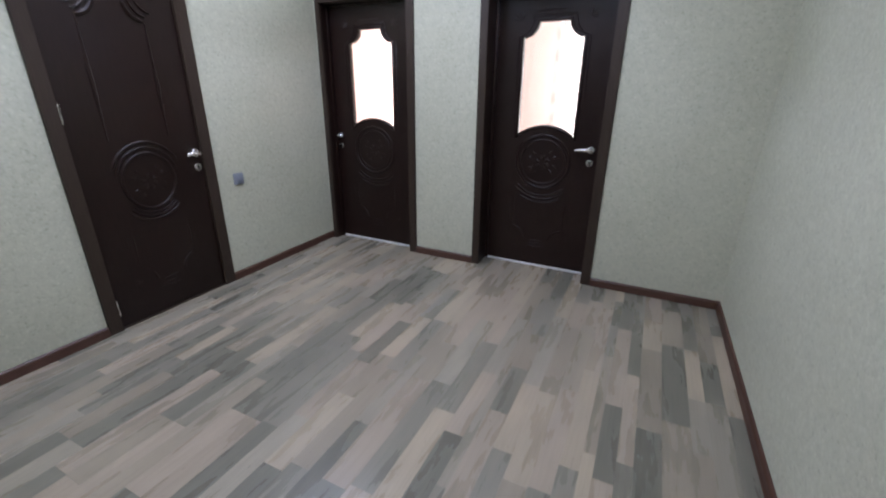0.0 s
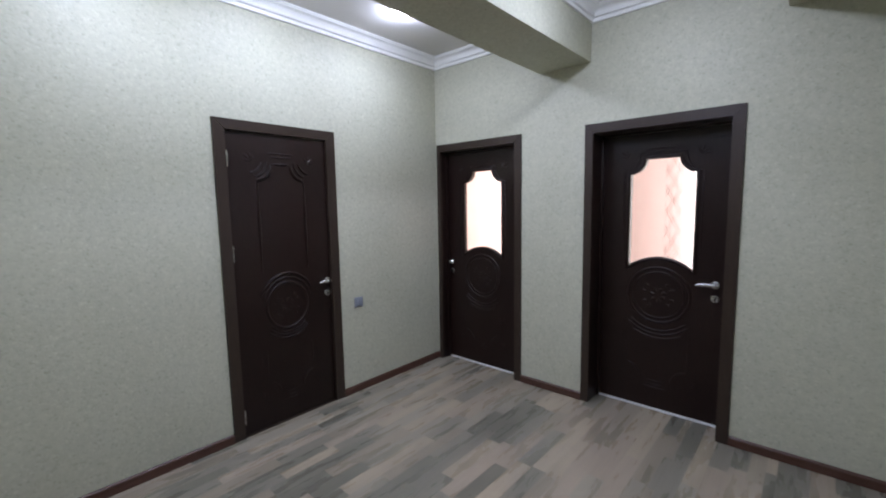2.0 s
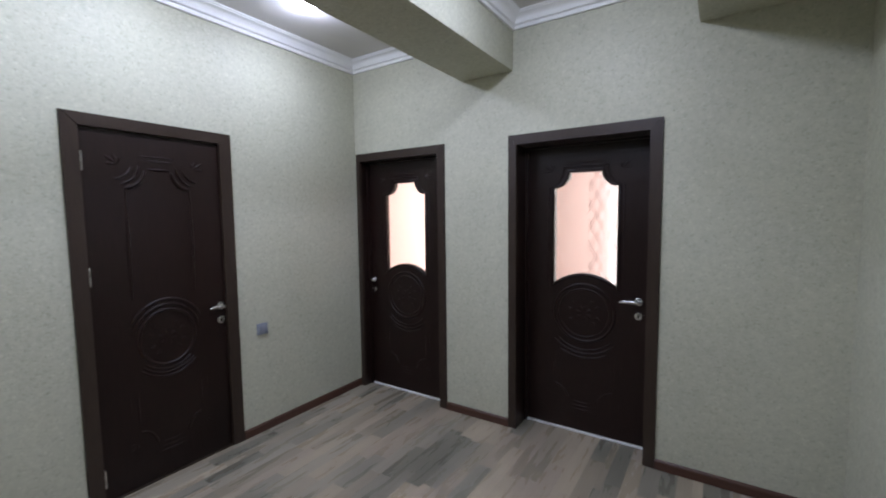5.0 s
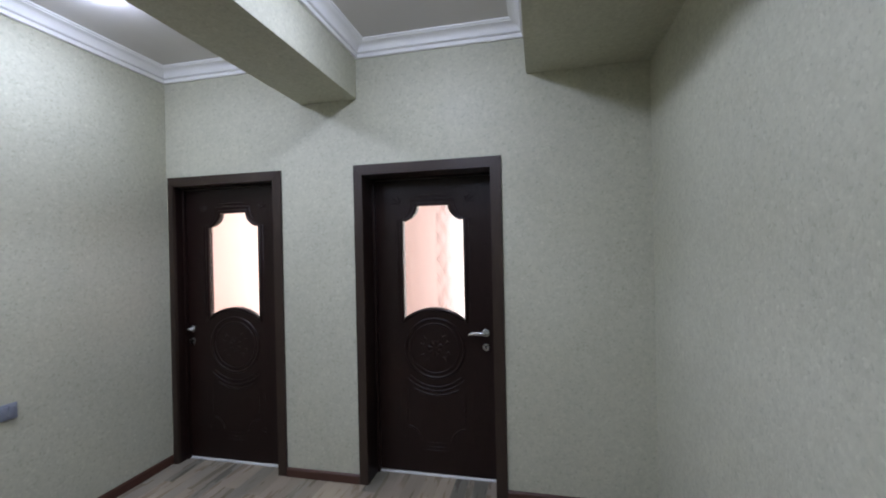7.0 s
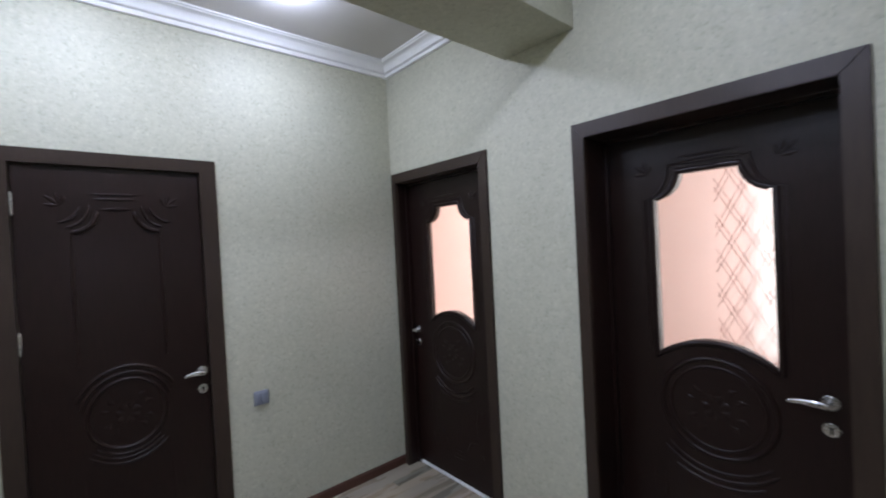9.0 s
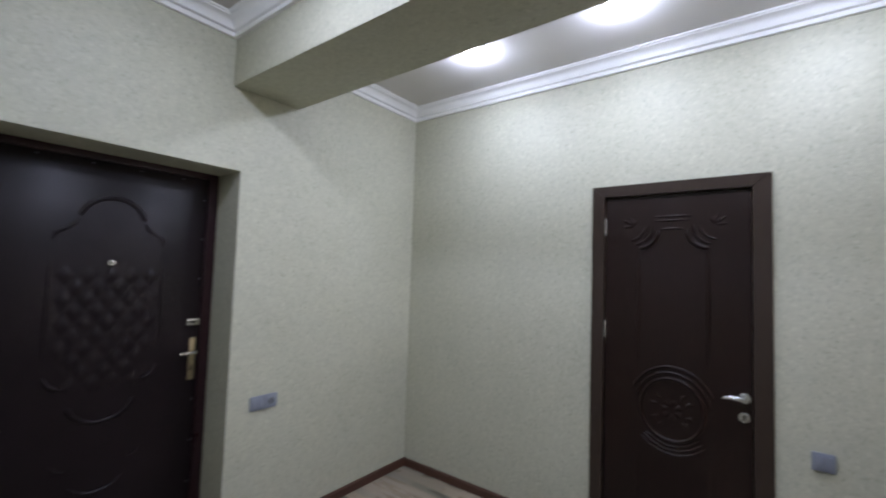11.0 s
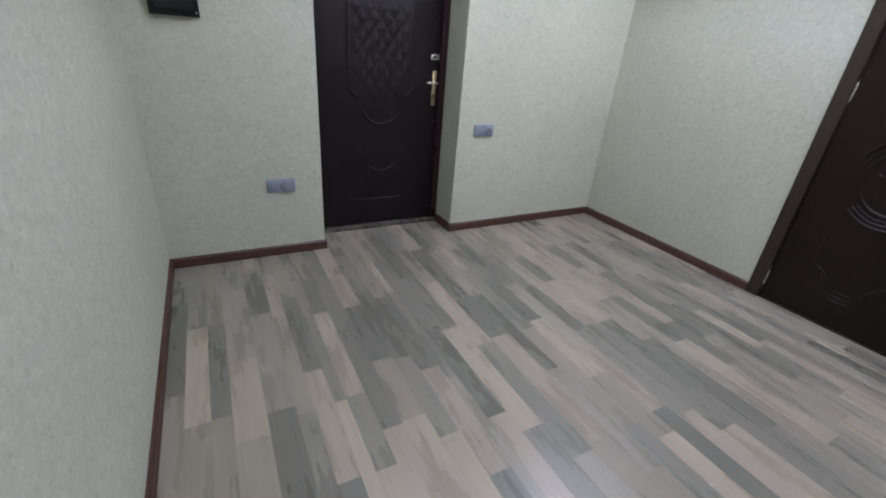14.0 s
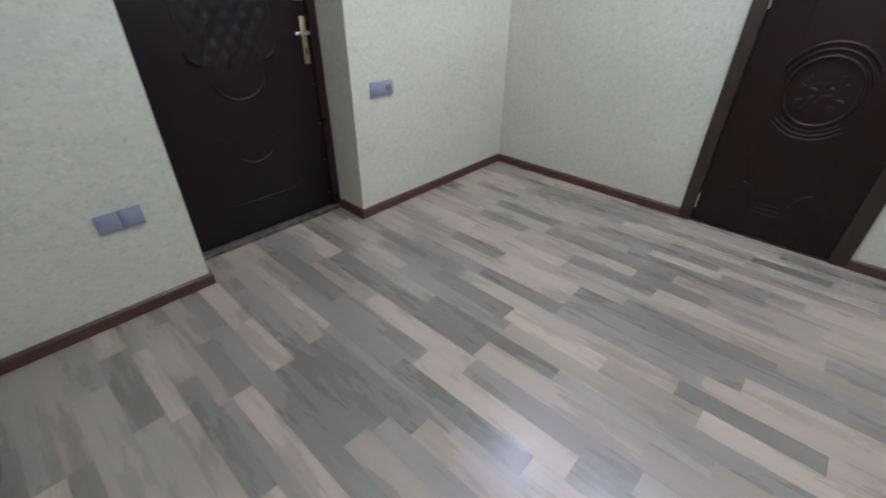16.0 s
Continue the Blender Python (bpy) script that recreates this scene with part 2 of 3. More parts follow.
def thing(name, m, label, category, group="", kind=""):
    ob = new(name)
    ob.empty_display_size = 0.1
    ob.matrix_world = m
    return tagged(ob, label, category, group, kind)


def structure(name, bm, material, label, category, smooth=True):
    return tagged(finish(name, bm, material, smooth), label, category, "", "structure")


def bead(path, width, height, closed=False, y=0.0, sides=6):
    """A half-round raised moulding along points (x, z) on a leaf whose front is at y and faces -y."""
    bm = bmesh.new()
    n, rings = len(path), []
    for i, (px, pz) in enumerate(path):
        a = path[i - 1] if closed or i else path[0]
        b = path[(i + 1) % n] if closed or i < n - 1 else path[-1]
        d = Vector((b[0] - a[0], b[1] - a[1])).normalized()
        side = Vector((-d.y, d.x))
        taper = 1.0 if closed else min(1.0, 0.35 + min(i, n - 1 - i) * 0.65)
        ring = []
        for s in range(sides + 1):
            ang = math.pi * s / sides
            off, up = math.cos(ang) * width / 2 * taper, math.sin(ang) * height * taper
            ring.append(bm.verts.new((px + side.x * off, y + 0.002 - up, pz + side.y * off)))
        rings.append(ring)
    for i in range(n if closed else n - 1):
        a, b = rings[i], rings[(i + 1) % n]
        for s in range(sides):
            bm.faces.new((a[s], a[s + 1], b[s + 1], b[s]))
    if not closed:
        bm.faces.new(rings[0])
        bm.faces.new(rings[-1])
    return bm


def join(*bms):
    """Put several bmeshes into the first."""
    first = bms[0]
    for other in bms[1:]:
        me = bpy.data.meshes.new("scratch")
        other.to_mesh(me)
        other.free()
        first.from_mesh(me)
        bpy.data.meshes.remove(me)
    return first


def arc(cx, cz, r, a0, a1, n=20, rz=None):
    return [(cx + r * math.cos(radians(a0 + (a1 - a0) * i / n)), cz + (rz or r) * math.sin(radians(a0 + (a1 - a0) * i / n))) for i in range(n + 1)]


def ring(cx, cz, r, n=40, rz=None):
    return arc(cx, cz, r, 0, 360 - 360 / n, n - 1, rz)


def sweep_rect(profile, x0, x1, y0, y1):
    """A cornice: profile points (inset, z) carried round a rectangle with mitred corners."""
    bm = bmesh.new()
    loops = [[bm.verts.new(v) for v in ((x0 + d, y0 + d, z), (x1 - d, y0 + d, z), (x1 - d, y1 - d, z), (x0 + d, y1 - d, z))] for d, z in profile]
    for a, b in zip(loops, loops[1:] + loops[:1]):
        for i in range(4):
            bm.faces.new((a[i], a[(i + 1) % 4], b[(i + 1) % 4], b[i]))
    return bm


def extrude_profile(profile, a, b, out):
    """A baseboard: profile points (off the wall, z) carried from a to b; out is the way off the wall."""
    bm = bmesh.new()
    ends = [[bm.verts.new((p[0] + out[0] * d, p[1] + out[1] * d, z)) for d, z in profile] for p in (a, b)]
    n = len(profile)
    for i in range(n):
        bm.faces.new((ends[0][i], ends[0][(i + 1) % n], ends[1][(i + 1) % n], ends[1][i]))
    bm.faces.new(ends[0])
    bm.faces.new(ends[1])
    return bm


def plate_with_hole(outer, inner, y0, y1):
    """A leaf: outline and hole as (x, z) points, from y0 to y1."""
    bm = bmesh.new()
    loops = []
    for pts in (outer, inner):
        vs = [bm.verts.new((x, y0, z)) for x, z in pts]
        loops += [bm.edges.new((vs[i], vs[(i + 1) % len(vs)])) for i in range(len(vs))]
    bmesh.ops.triangle_fill(bm, use_beauty=True, use_dissolve=False, edges=loops)
    got = bmesh.ops.extrude_face_region(bm, geom=bm.faces[:])
    bmesh.ops.translate(bm, verts=[v for v in got["geom"] if isinstance(v, bmesh.types.BMVert)], vec=(0, y1 - y0, 0))
    return bm


# ---- structure ----
D1 = (1.197, 2.068, 1.270, 1.988)      # along y: outer trim, leaf
D2 = (-2.566, -1.632, -2.522, -1.699)  # along x
D3 = (-1.096, -0.129, -1.036, -0.197)
ENT = (-1.131, -0.165)
TOP, LEAF_TOP, ENT_TOP = 2.10, 2.033, 2.076
D2_Y, D3_Y, ENT_Y = 3.325, 3.415, -0.555
WT = 0.45                              # thickness of front wall
H = 3.0


def wall_boxes(spans):
    bm = bmesh.new()
    for s in spans:
        add_box(bm, *s)
    return bm


HOLE = 0.03
TN2, TN3, XM = 0.145, 0.235, -1.27   # the north wall is thicker round the third door
structure("wall_west", wall_boxes([(XL - 0.2, XL, YF - WT, D1[0] + HOLE, -0.03, H), (XL - 0.2, XL, D1[1] - HOLE, YB + TN2, -0.03, H),
                                   (XL - 0.2, XL, D1[0] + HOLE, D1[1] - HOLE, TOP - HOLE, H)]), WALL,
          "pale grey-green wall with flecked textured coating", "wall", False)
structure("wall_north", wall_boxes([(XM, D3[0] + HOLE, YB, YB + TN3, -0.03, H), (D3[1] - HOLE, XR + 0.06, YB, YB + TN3 - 0.004, -0.03, H), (D2[1] - HOLE, XM, YB, YB + TN2, -0.03, H),
                                    (XL, D2[0] + 0.02, YB, YB + TN2, -0.03, H), (D2[0] + 0.02, D2[1] - HOLE, YB, YB + TN2, TOP - HOLE, H),
                                    (D3[0] + HOLE, D3[1] - HOLE, YB, YB + TN3, TOP - HOLE, H)]), WALL,
          "pale grey-green wall with two glazed dark doors", "wall", False)
SKEW = 0.0045                        # the east wall leans in towards the north
east = structure("wall_east", wall_boxes([(XR, XR + 0.2, YF - WT, YB + TN3, -0.03, H)]), WALL, "pale grey-green wall with flecked textured coating", "wall", False)
east.matrix_world = pose(XR, 1.47, 0, 0, 0, math.degrees(SKEW)) @ pose(-XR, -1.47, 0)
XR_S, XR_N = XR + SKEW * (1.47 - YF), XR - SKEW * (YB - 1.47)
structure("wall_south", wall_boxes([(XL, ENT[0], YF - WT, YF, -0.03, H), (ENT[1], XR + 0.06, YF - WT + 0.004, YF, -0.03, H), (ENT[0], ENT[1], YF - WT, YF, ENT_TOP, H)]), WALL,
          "pale grey-green wall with a deep entrance reveal", "wall", False)
structure("wall_stairwell", box(XL, XR, YF - WT - 0.13, YF - WT - 0.01, -0.03, H), WALL, "plain wall closing the place outside the entrance", "wall", False)
structure("wall_closet", box(XL - 0.32, XL - 0.21, 1.0, 2.3, -0.03, H), WALL, "plain wall closing the place behind the door", "wall", False)
structure("ceiling", box(XL - 0.2, XR + 0.2, YF - WT, YB + TN2, ZC, ZC + 0.1), CEIL, "smooth pale grey satin ceiling", "ceiling", False)
structure("beam", box(BEAM_L, BEAM_R, YF, YB, BEAM_Z, ZC + 0.05, 0.004), WALL, "ceiling beam with the walls' flecked coating", "beam")
structure("soffit_beam", box(SOF_X, XR + 0.03, YF, YB, SOF_Z, ZC + 0.05, 0.004), WALL, "boxed beam along the wall with flecked coating", "beam")

CROWN_PROFILE = [(-0.002, 2.792), (0.014, 2.792), (0.018, 2.795), (0.019, 2.812), (0.013, 2.815), (0.0135, 2.820), (0.026, 2.822), (0.030, 2.826), (0.031, 2.834), (0.036, 2.847),
                 (0.045, 2.858), (0.057, 2.866), (0.070, 2.871), (0.078, 2.872), (0.080, 2.877), (0.090, 2.879), (0.093, ZC + 0.004), (-0.002, ZC + 0.004)]
structure("cornice_west_bay", sweep_rect(CROWN_PROFILE, XL, BEAM_L, YF, YB), CROWN, "white moulded cornice between wall and ceiling", "cornice")
structure("cornice_east_bay", sweep_rect([(d, z + (0.003 if z < 2.85 else 0.0)) for d, z in CROWN_PROFILE], BEAM_R, SOF_X, YF, YB), CROWN,
          "white moulded cornice between beam and ceiling", "cornice")

BASE_PROFILE = [(-0.002, 0.002), (0.017, 0.002), (0.018, 0.012), (0.0155, 0.016), (0.0155, 0.040), (0.013, 0.050), (0.009, 0.056), (0.004, 0.060), (-0.002, 0.061)]


def baseboard(a, b, out):
    structure("baseboard", extrude_profile(BASE_PROFILE, a, b, out), BASE, "red-brown wood-look plastic baseboard", "baseboard")


baseboard((XL, YF), (XL, D1[0]), (1, 0))
baseboard((XL, D1[1]), (XL, YB), (1, 0))
baseboard((D2[1], YB), (D3[0], YB), (0, -1))
baseboard((D3[1], YB), (XR_N, YB), (0, -1))
baseboard((XR_S, YF), (XR_N, YB), (-1, 0))
baseboard((XR_S, YF), (ENT[1] - 0.012, YF), (0, 1))
baseboard((ENT[0] + 0.016, YF), (XL, YF), (0, 1))
baseboard((ENT[0], YF + 0.012), (ENT[0], ENT_Y + 0.05), (1, 0))

# the lit rooms beyond the glazed doors
FX0, FXM, FX1, FY0, FY1, FZ = -3.7, -1.27, 1.9, YB + TN2, 6.85, 2.75
# the opening west of the partition is made up, for its lamp
structure("wall_far_north", wall_boxes([(FXM - 0.1, FXM, FY1, FY1 + 0.15, 0, FZ), (1.65, FX1, FY1, FY1 + 0.15, 0, FZ),
                                        (FX0, FXM - 0.1, FY1, FY1 + 0.15, 0, 0.2), (FX0, FXM - 0.1, FY1, FY1 + 0.15, 2.55, FZ),
                                        (FXM, 1.65, FY1, FY1 + 0.15, 0, 0.2), (FXM, 1.65, FY1, FY1 + 0.15, 2.55, FZ)]), PEACH, "peach painted wall with wide bright windows", "wall", False)
structure("wall_far_west", box(FX0 - 0.15, FX0, FY0, FY1 + 0.15, 0, FZ), PEACH, "plain peach painted wall", "wall", False)
structure("wall_far_partition", box(FXM - 0.1, FXM, FY0, FY1, 0, FZ), PEACH, "plain peach painted partition wall", "wall", False)
structure("wall_far_east", box(FX1, FX1 + 0.15, FY0, FY1 + 0.15, 0, FZ), PEACH, "plain peach painted wall", "wall", False)
structure("wall_far_south", wall_boxes([(FX0, XL - 0.2, FY0 - 0.1, FY0, -0.06, FZ), (XR + 0.2, FX1, FY0 - 0.1, FY0 + 0.09, -0.06, FZ)]), PEACH, "plain peach painted wall", "wall", False)
structure("floor_far_room", box(FX0, FX1, YB + 0.24, FY1, -0.06, -0.012), SCREED, "plain brown floor of the far room", "floor", False)
structure("ceiling_far_room", box(FX0 - 0.15, FX1 + 0.15, FY0, FY1 + 0.15, FZ, FZ + 0.1), CROWN, "white ceiling of the far room", "ceiling", False)
structure("backdrop", box(-9, 7, 9.0, 9.05, -2, 6), HAZE, "bright white sky outside the far windows", "sky", False)


# ---- doors ----
def lever_handle(parent, x, z, direction, y=0.0, reach=1.0):
    """Rosette, lever pointing along direction (+1 or -1) and a key rosette below."""
    handle = part("door_handle", cyl(0.026, 0.009, pose(x, y - 0.0045, z, 90), 32, None, 0.003), CHROME, parent, "round satin chrome handle rosette")
    bm = cyl(0.0095, 0.05, pose(x, y - 0.03, z, 90), 18)
    pts = [(0.0, 0.052, 0.0, 0.011), (0.02, 0.056, 0.001, 0.012), (0.05, 0.056, 0.003, 0.0115), (0.08, 0.053, 0.002, 0.010), (0.105, 0.050, -0.002, 0.009), (0.12, 0.048, -0.006, 0.006)]
    rings = []
    for d, o, h, r in pts:
        rings.append([bm.verts.new((x + direction * d * reach, y - o + 0.55 * r * math.cos(2 * math.pi * s / 12), z + h + r * math.sin(2 * math.pi * s / 12))) for s in range(12)])
    for a, b in zip(rings, rings[1:]):
        for s in range(12):
            bm.faces.new((a[s], a[(s + 1) % 12], b[(s + 1) % 12], b[s]))
    bm.faces.new(rings[0])
    bm.faces.new(rings[-1])
    part("lever", bm, CHROME, handle, "curved chrome lever")
    key = part("key_rosette", cyl(0.025, 0.008, pose(x, y - 0.004, z - 0.094, 90), 32, None, 0.003), CHROME, parent, "round chrome key rosette")
    part("keyhole", join(cyl(0.006, 0.003, pose(x, y - 0.0085, z - 0.089, 90), 16), box(x - 0.0028, x + 0.0028, y - 0.010, y - 0.007, z - 0.108, z - 0.09)), BLACK, key)
    return handle


def mouldings(leaf, s, glazed):
    """Carved relief of the leaf; s scales across the width."""
    W, Hh = 0.017, 0.009
    cz = 0.865 if glazed else 0.85
    sm = s if glazed else 0.93   # the medallion stays round on the narrower leaf

    def carve(name, path, closed=False, w=W, h=Hh):
        part(name, bead(path, w, h, closed), DOOR, leaf)

    for n, (hw, z) in enumerate(((0.118, 1.905), (0.104, 1.882))):
        carve("carved_line", [(-hw * s, z), (-hw * s * 0.5, z), (hw * s * 0.5, z), (hw * s, z)], w=0.012, h=0.007)
    if not glazed:
        carve("carved_line", [(-0.07 * s, 1.835), (0, 1.835), (0.07 * s, 1.835)], w=0.018, h=0.011)
        for sd in (-1, 1):
            shoulder = [(sd * (0.2 - 0.115 * math.sin(radians(a))) * s, 1.728 + 0.1 * (1 - math.cos(radians(a)))) for a in range(0, 91, 9)]
            carve("carved_frame", [(sd * 0.2 * s, 1.10), (sd * 0.2 * s, 1.4), (sd * 0.2 * s, 1.722)], w=0.022, h=0.014)
            carve("carved_scroll", [(sd * s * (0.218 - 0.1 * math.sin(radians(a))), 1.752 + 0.105 * (1 - math.cos(radians(a)))) for a in range(0, 91, 9)], w=0.013)
            carve("carved_scroll", shoulder, w=0.022, h=0.013)
            carve("carved_scroll", [(sd * s * (0.252 - 0.1 * math.sin(radians(a))), 1.775 + 0.105 * (1 - math.cos(radians(a)))) for a in range(0, 73, 9)], w=0.012)
    for sd in (-1, 1):
        # leaf sprays in the upper corners
        for a, ln in ((5, 0.06), (40, 0.075), (75, 0.065), (110, 0.05)):
            x0, z0 = sd * 0.235 * s, 1.85
            carve("carved_petal", [(x0, z0), (x0 + sd * ln * 0.5 * math.cos(radians(a)), z0 + ln * 0.55 * math.sin(radians(a))),
                                   (x0 + sd * ln * math.cos(radians(a)), z0 + ln * math.sin(radians(a)))], w=0.02, h=0.006)
    # medallion
    carve("medallion_ring", ring(0, cz, (0.205 if glazed else 0.165) * sm, 48, 0.20 if glazed else 0.165), True, 0.02, 0.011)
    if glazed:
        carve("medallion_ring", ring(0, cz, 0.172 * sm, 44, 0.168), True, 0.012, 0.007)
    else:
        carve("medallion_arc", arc(0, cz, 0.195 * sm, 14, 166, 24, 0.197), w=0.016, h=0.010)
        carve("medallion_arc", arc(0, cz, 0.224 * sm, 24, 156, 22, 0.228), w=0.018, h=0.011)
    for r in (0.262, 0.29, 0.318) if glazed else (0.192, 0.214, 0.236):
        carve("medallion_arc", arc(0, cz, r * sm, 225 if r < 0.3 else 240, 315 if r < 0.3 else 300, 16, r), w=0.013, h=0.008)
    for i in range(7):
        a = radians(51.4 * i + 10)
        carve("carved_petal", [(0.018 * sm * math.cos(a), cz + 0.018 * math.sin(a)), (0.04 * sm * math.cos(a + 0.25), cz + 0.04 * math.sin(a + 0.25)),
                               (0.06 * sm * math.cos(a), cz + 0.06 * math.sin(a))], w=0.034, h=0.0055)
    for deg in (20, 48, 132, 160, 205, 232, 308, 335):
        a = radians(deg)
        carve("carved_petal", [(0.075 * sm * math.cos(a), cz + 0.072 * math.sin(a)), (0.098 * sm * math.cos(a + 0.12), cz + 0.095 * math.sin(a + 0.12)),
                               (0.122 * sm * math.cos(a), cz + 0.118 * math.sin(a))], w=0.022, h=0.005)
    # lower panel
    for sd in (-1, 1):
        carve("carved_frame", [(sd * 0.205 * s, 0.6), (sd * 0.205 * s, 0.45), (sd * 0.205 * s, 0.33)], w=0.014, h=0.005)
        carve("carved_frame", [(sd * 0.25 * s, 0.62), (sd * 0.252 * s, 0.5), (sd * 0.252 * s, 0.36)], w=0.012, h=0.0035)
        carve("carved_scroll", [(sd * s * (0.205 - 0.1 * math.sin(radians(a))), 0.325 - 0.1 * (1 - math.cos(radians(a)))) for a in range(0, 91, 9)], w=0.016, h=0.005)
        for a, ln in ((-15, 0.05), (-50, 0.065), (-85, 0.05)):
            x0, z0 = sd * 0.225 * s, 0.275
            carve("carved_petal", [(x0, z0), (x0 + sd * ln * 0.5 * math.cos(radians(a)), z0 + ln * 0.55 * math.sin(radians(a))),
                                   (x0 + sd * ln * math.cos(radians(a)), z0 + ln * math.sin(radians(a)))], w=0.02, h=0.004)
    for hw, z in ((0.085, 0.222), (0.105, 0.195), (0.12, 0.17)):
        carve("carved_line", [(-hw * s, z), (0, z - 0.004), (hw * s, z)], w=0.012, h=0.0045)


def glass_outline(s, g=0.0):
    """Shouldered top, arched bottom; g grows it."""
    hw, z0, zs, zt, ht = 0.2095 * s + g, 1.053 - g, 1.738, 1.836 + g, 0.105 * s + g
    pts = [(hw, z0), (hw, zs)]
    pts += [(hw - (hw - ht) * math.sin(radians(a)), zs + (zt - zs) * (1 - math.cos(radians(a)))) for a in range(15, 91, 15)]
    pts += [(-x, z) for x, z in reversed(pts[1:])]
    pts += [(-hw, z0)]
    pts += [(-hw + 2 * hw * i / 20, z0 + (0.088) * (1 - ((i - 10) / 10) ** 2) ** 0.85) for i in range(1, 20)]
    return pts


def etched_lattice(pane):
    """Double diagonal lines both ways on the hall side of a pane, over the half beside the lock."""
    slope, step, r, y = 1.82, 0.077, 0.0014, 0.0042
    outline = glass_outline(1.0, -0.004)

    def crossings(a, sd):
        """Heights at which the line x = a + sd * z / slope meets the outline."""
        out = []
        for (xa, za), (xb, zb) in zip(outline, outline[1:] + outline[:1]):
            fa, fb = xa - a - sd * za / slope, xb - a - sd * zb / slope
            if (fa < 0) != (fb < 0):
                out.append(za + (zb - za) * fa / (fa - fb))
        return sorted(out)

    for sd in (-1, 1):
        for k in range(-14, 15):
            for off in (-0.0095, 0.0095):
                a = k * step + off - sd * 1.4 / slope
                ends = crossings(a, sd)
                for lo, hi in zip(ends[::2], ends[1::2]):
                    edge = (0.022 - a) * slope * sd
                    lo, hi = (max(lo, edge), hi) if sd > 0 else (lo, min(hi, edge))
                    if hi - lo < 0.01:
                        continue
                    p, q = Vector((a + sd * lo / slope, y, lo)), Vector((a + sd * hi / slope, y, hi))
                    way = (q - p).normalized()
                    side, deep = Vector((-way.z, 0, way.x)) * r, Vector((0, 0.0004 + 0.00015 * sd, 0))
                    bm = bmesh.new()
                    vs = [bm.verts.new(e + w - d) for e in (p, q) for w, d in ((side, deep), (-side, deep), (-side, deep * 0), (side, deep * 0))]
                    for i in range(4):
                        bm.faces.new((vs[i], vs[(i + 1) % 4], vs[4 + (i + 1) % 4], vs[4 + i]))
                    bm.faces.new(vs[:4])
                    bm.faces.new(vs[4:])
                    part("etched_line", bm, ETCHED, pane).visible_shadow = False


def architrave(door, half_out_l, half_out_r, half_in_l, half_in_r, y_front, y_wall, top, inner_top):
    for n, (a, b, slope) in enumerate(((-half_out_l, -half_in_l, 1), (half_in_r, half_out_r, -1))):
        bm = bmesh.new()
        ztop = (top, inner_top) if slope == 1 else (inner_top, top)
        vs = [(a, y_wall, 0.0), (b, y_wall, 0.0), (b, y_wall, ztop[1]), (a, y_wall, ztop[0])]
        back = [bm.verts.new(v) for v in vs]
        front = [bm.verts.new((x, y_front, z)) for x, _, z in vs]
        bm.faces.new(back), bm.faces.new(front)
        for i in range(4):
            bm.faces.new((back[i], back[(i + 1) % 4], front[(i + 1) % 4], front[i]))
        bmesh.ops.bevel(bm, geom=[e for e in bm.edges if all(abs(v.co.y - y_front) < 1e-6 for v in e.verts)], offset=0.003, segments=2, affect="EDGES")
        part("architrave", bm, TRIM, door, "brown wood-look door architrave")
    bm = bmesh.new()
    vs = [(-half_out_l, 0, top), (half_out_r, 0, top), (half_in_r, 0, inner_top), (-half_in_l, 0, inner_top)]
    back = [bm.verts.new((x, y_wall, z)) for x, _, z in vs]
    front = [bm.verts.new((x, y_front, z)) for x, _, z in vs]
    bm.faces.new(back), bm.faces.new(front)
    for i in range(4):
        bm.faces.new((back[i], back[(i + 1) % 4], front[(i + 1) % 4], front[i]))
    bmesh.ops.bevel(bm, geom=[e for e in bm.edges if all(abs(v.co.y - y_front) < 1e-6 for v in e.verts)], offset=0.003, segments=2, affect="EDGES")
    part("architrave", bm, TRIM, door, "brown wood-look door architrave")


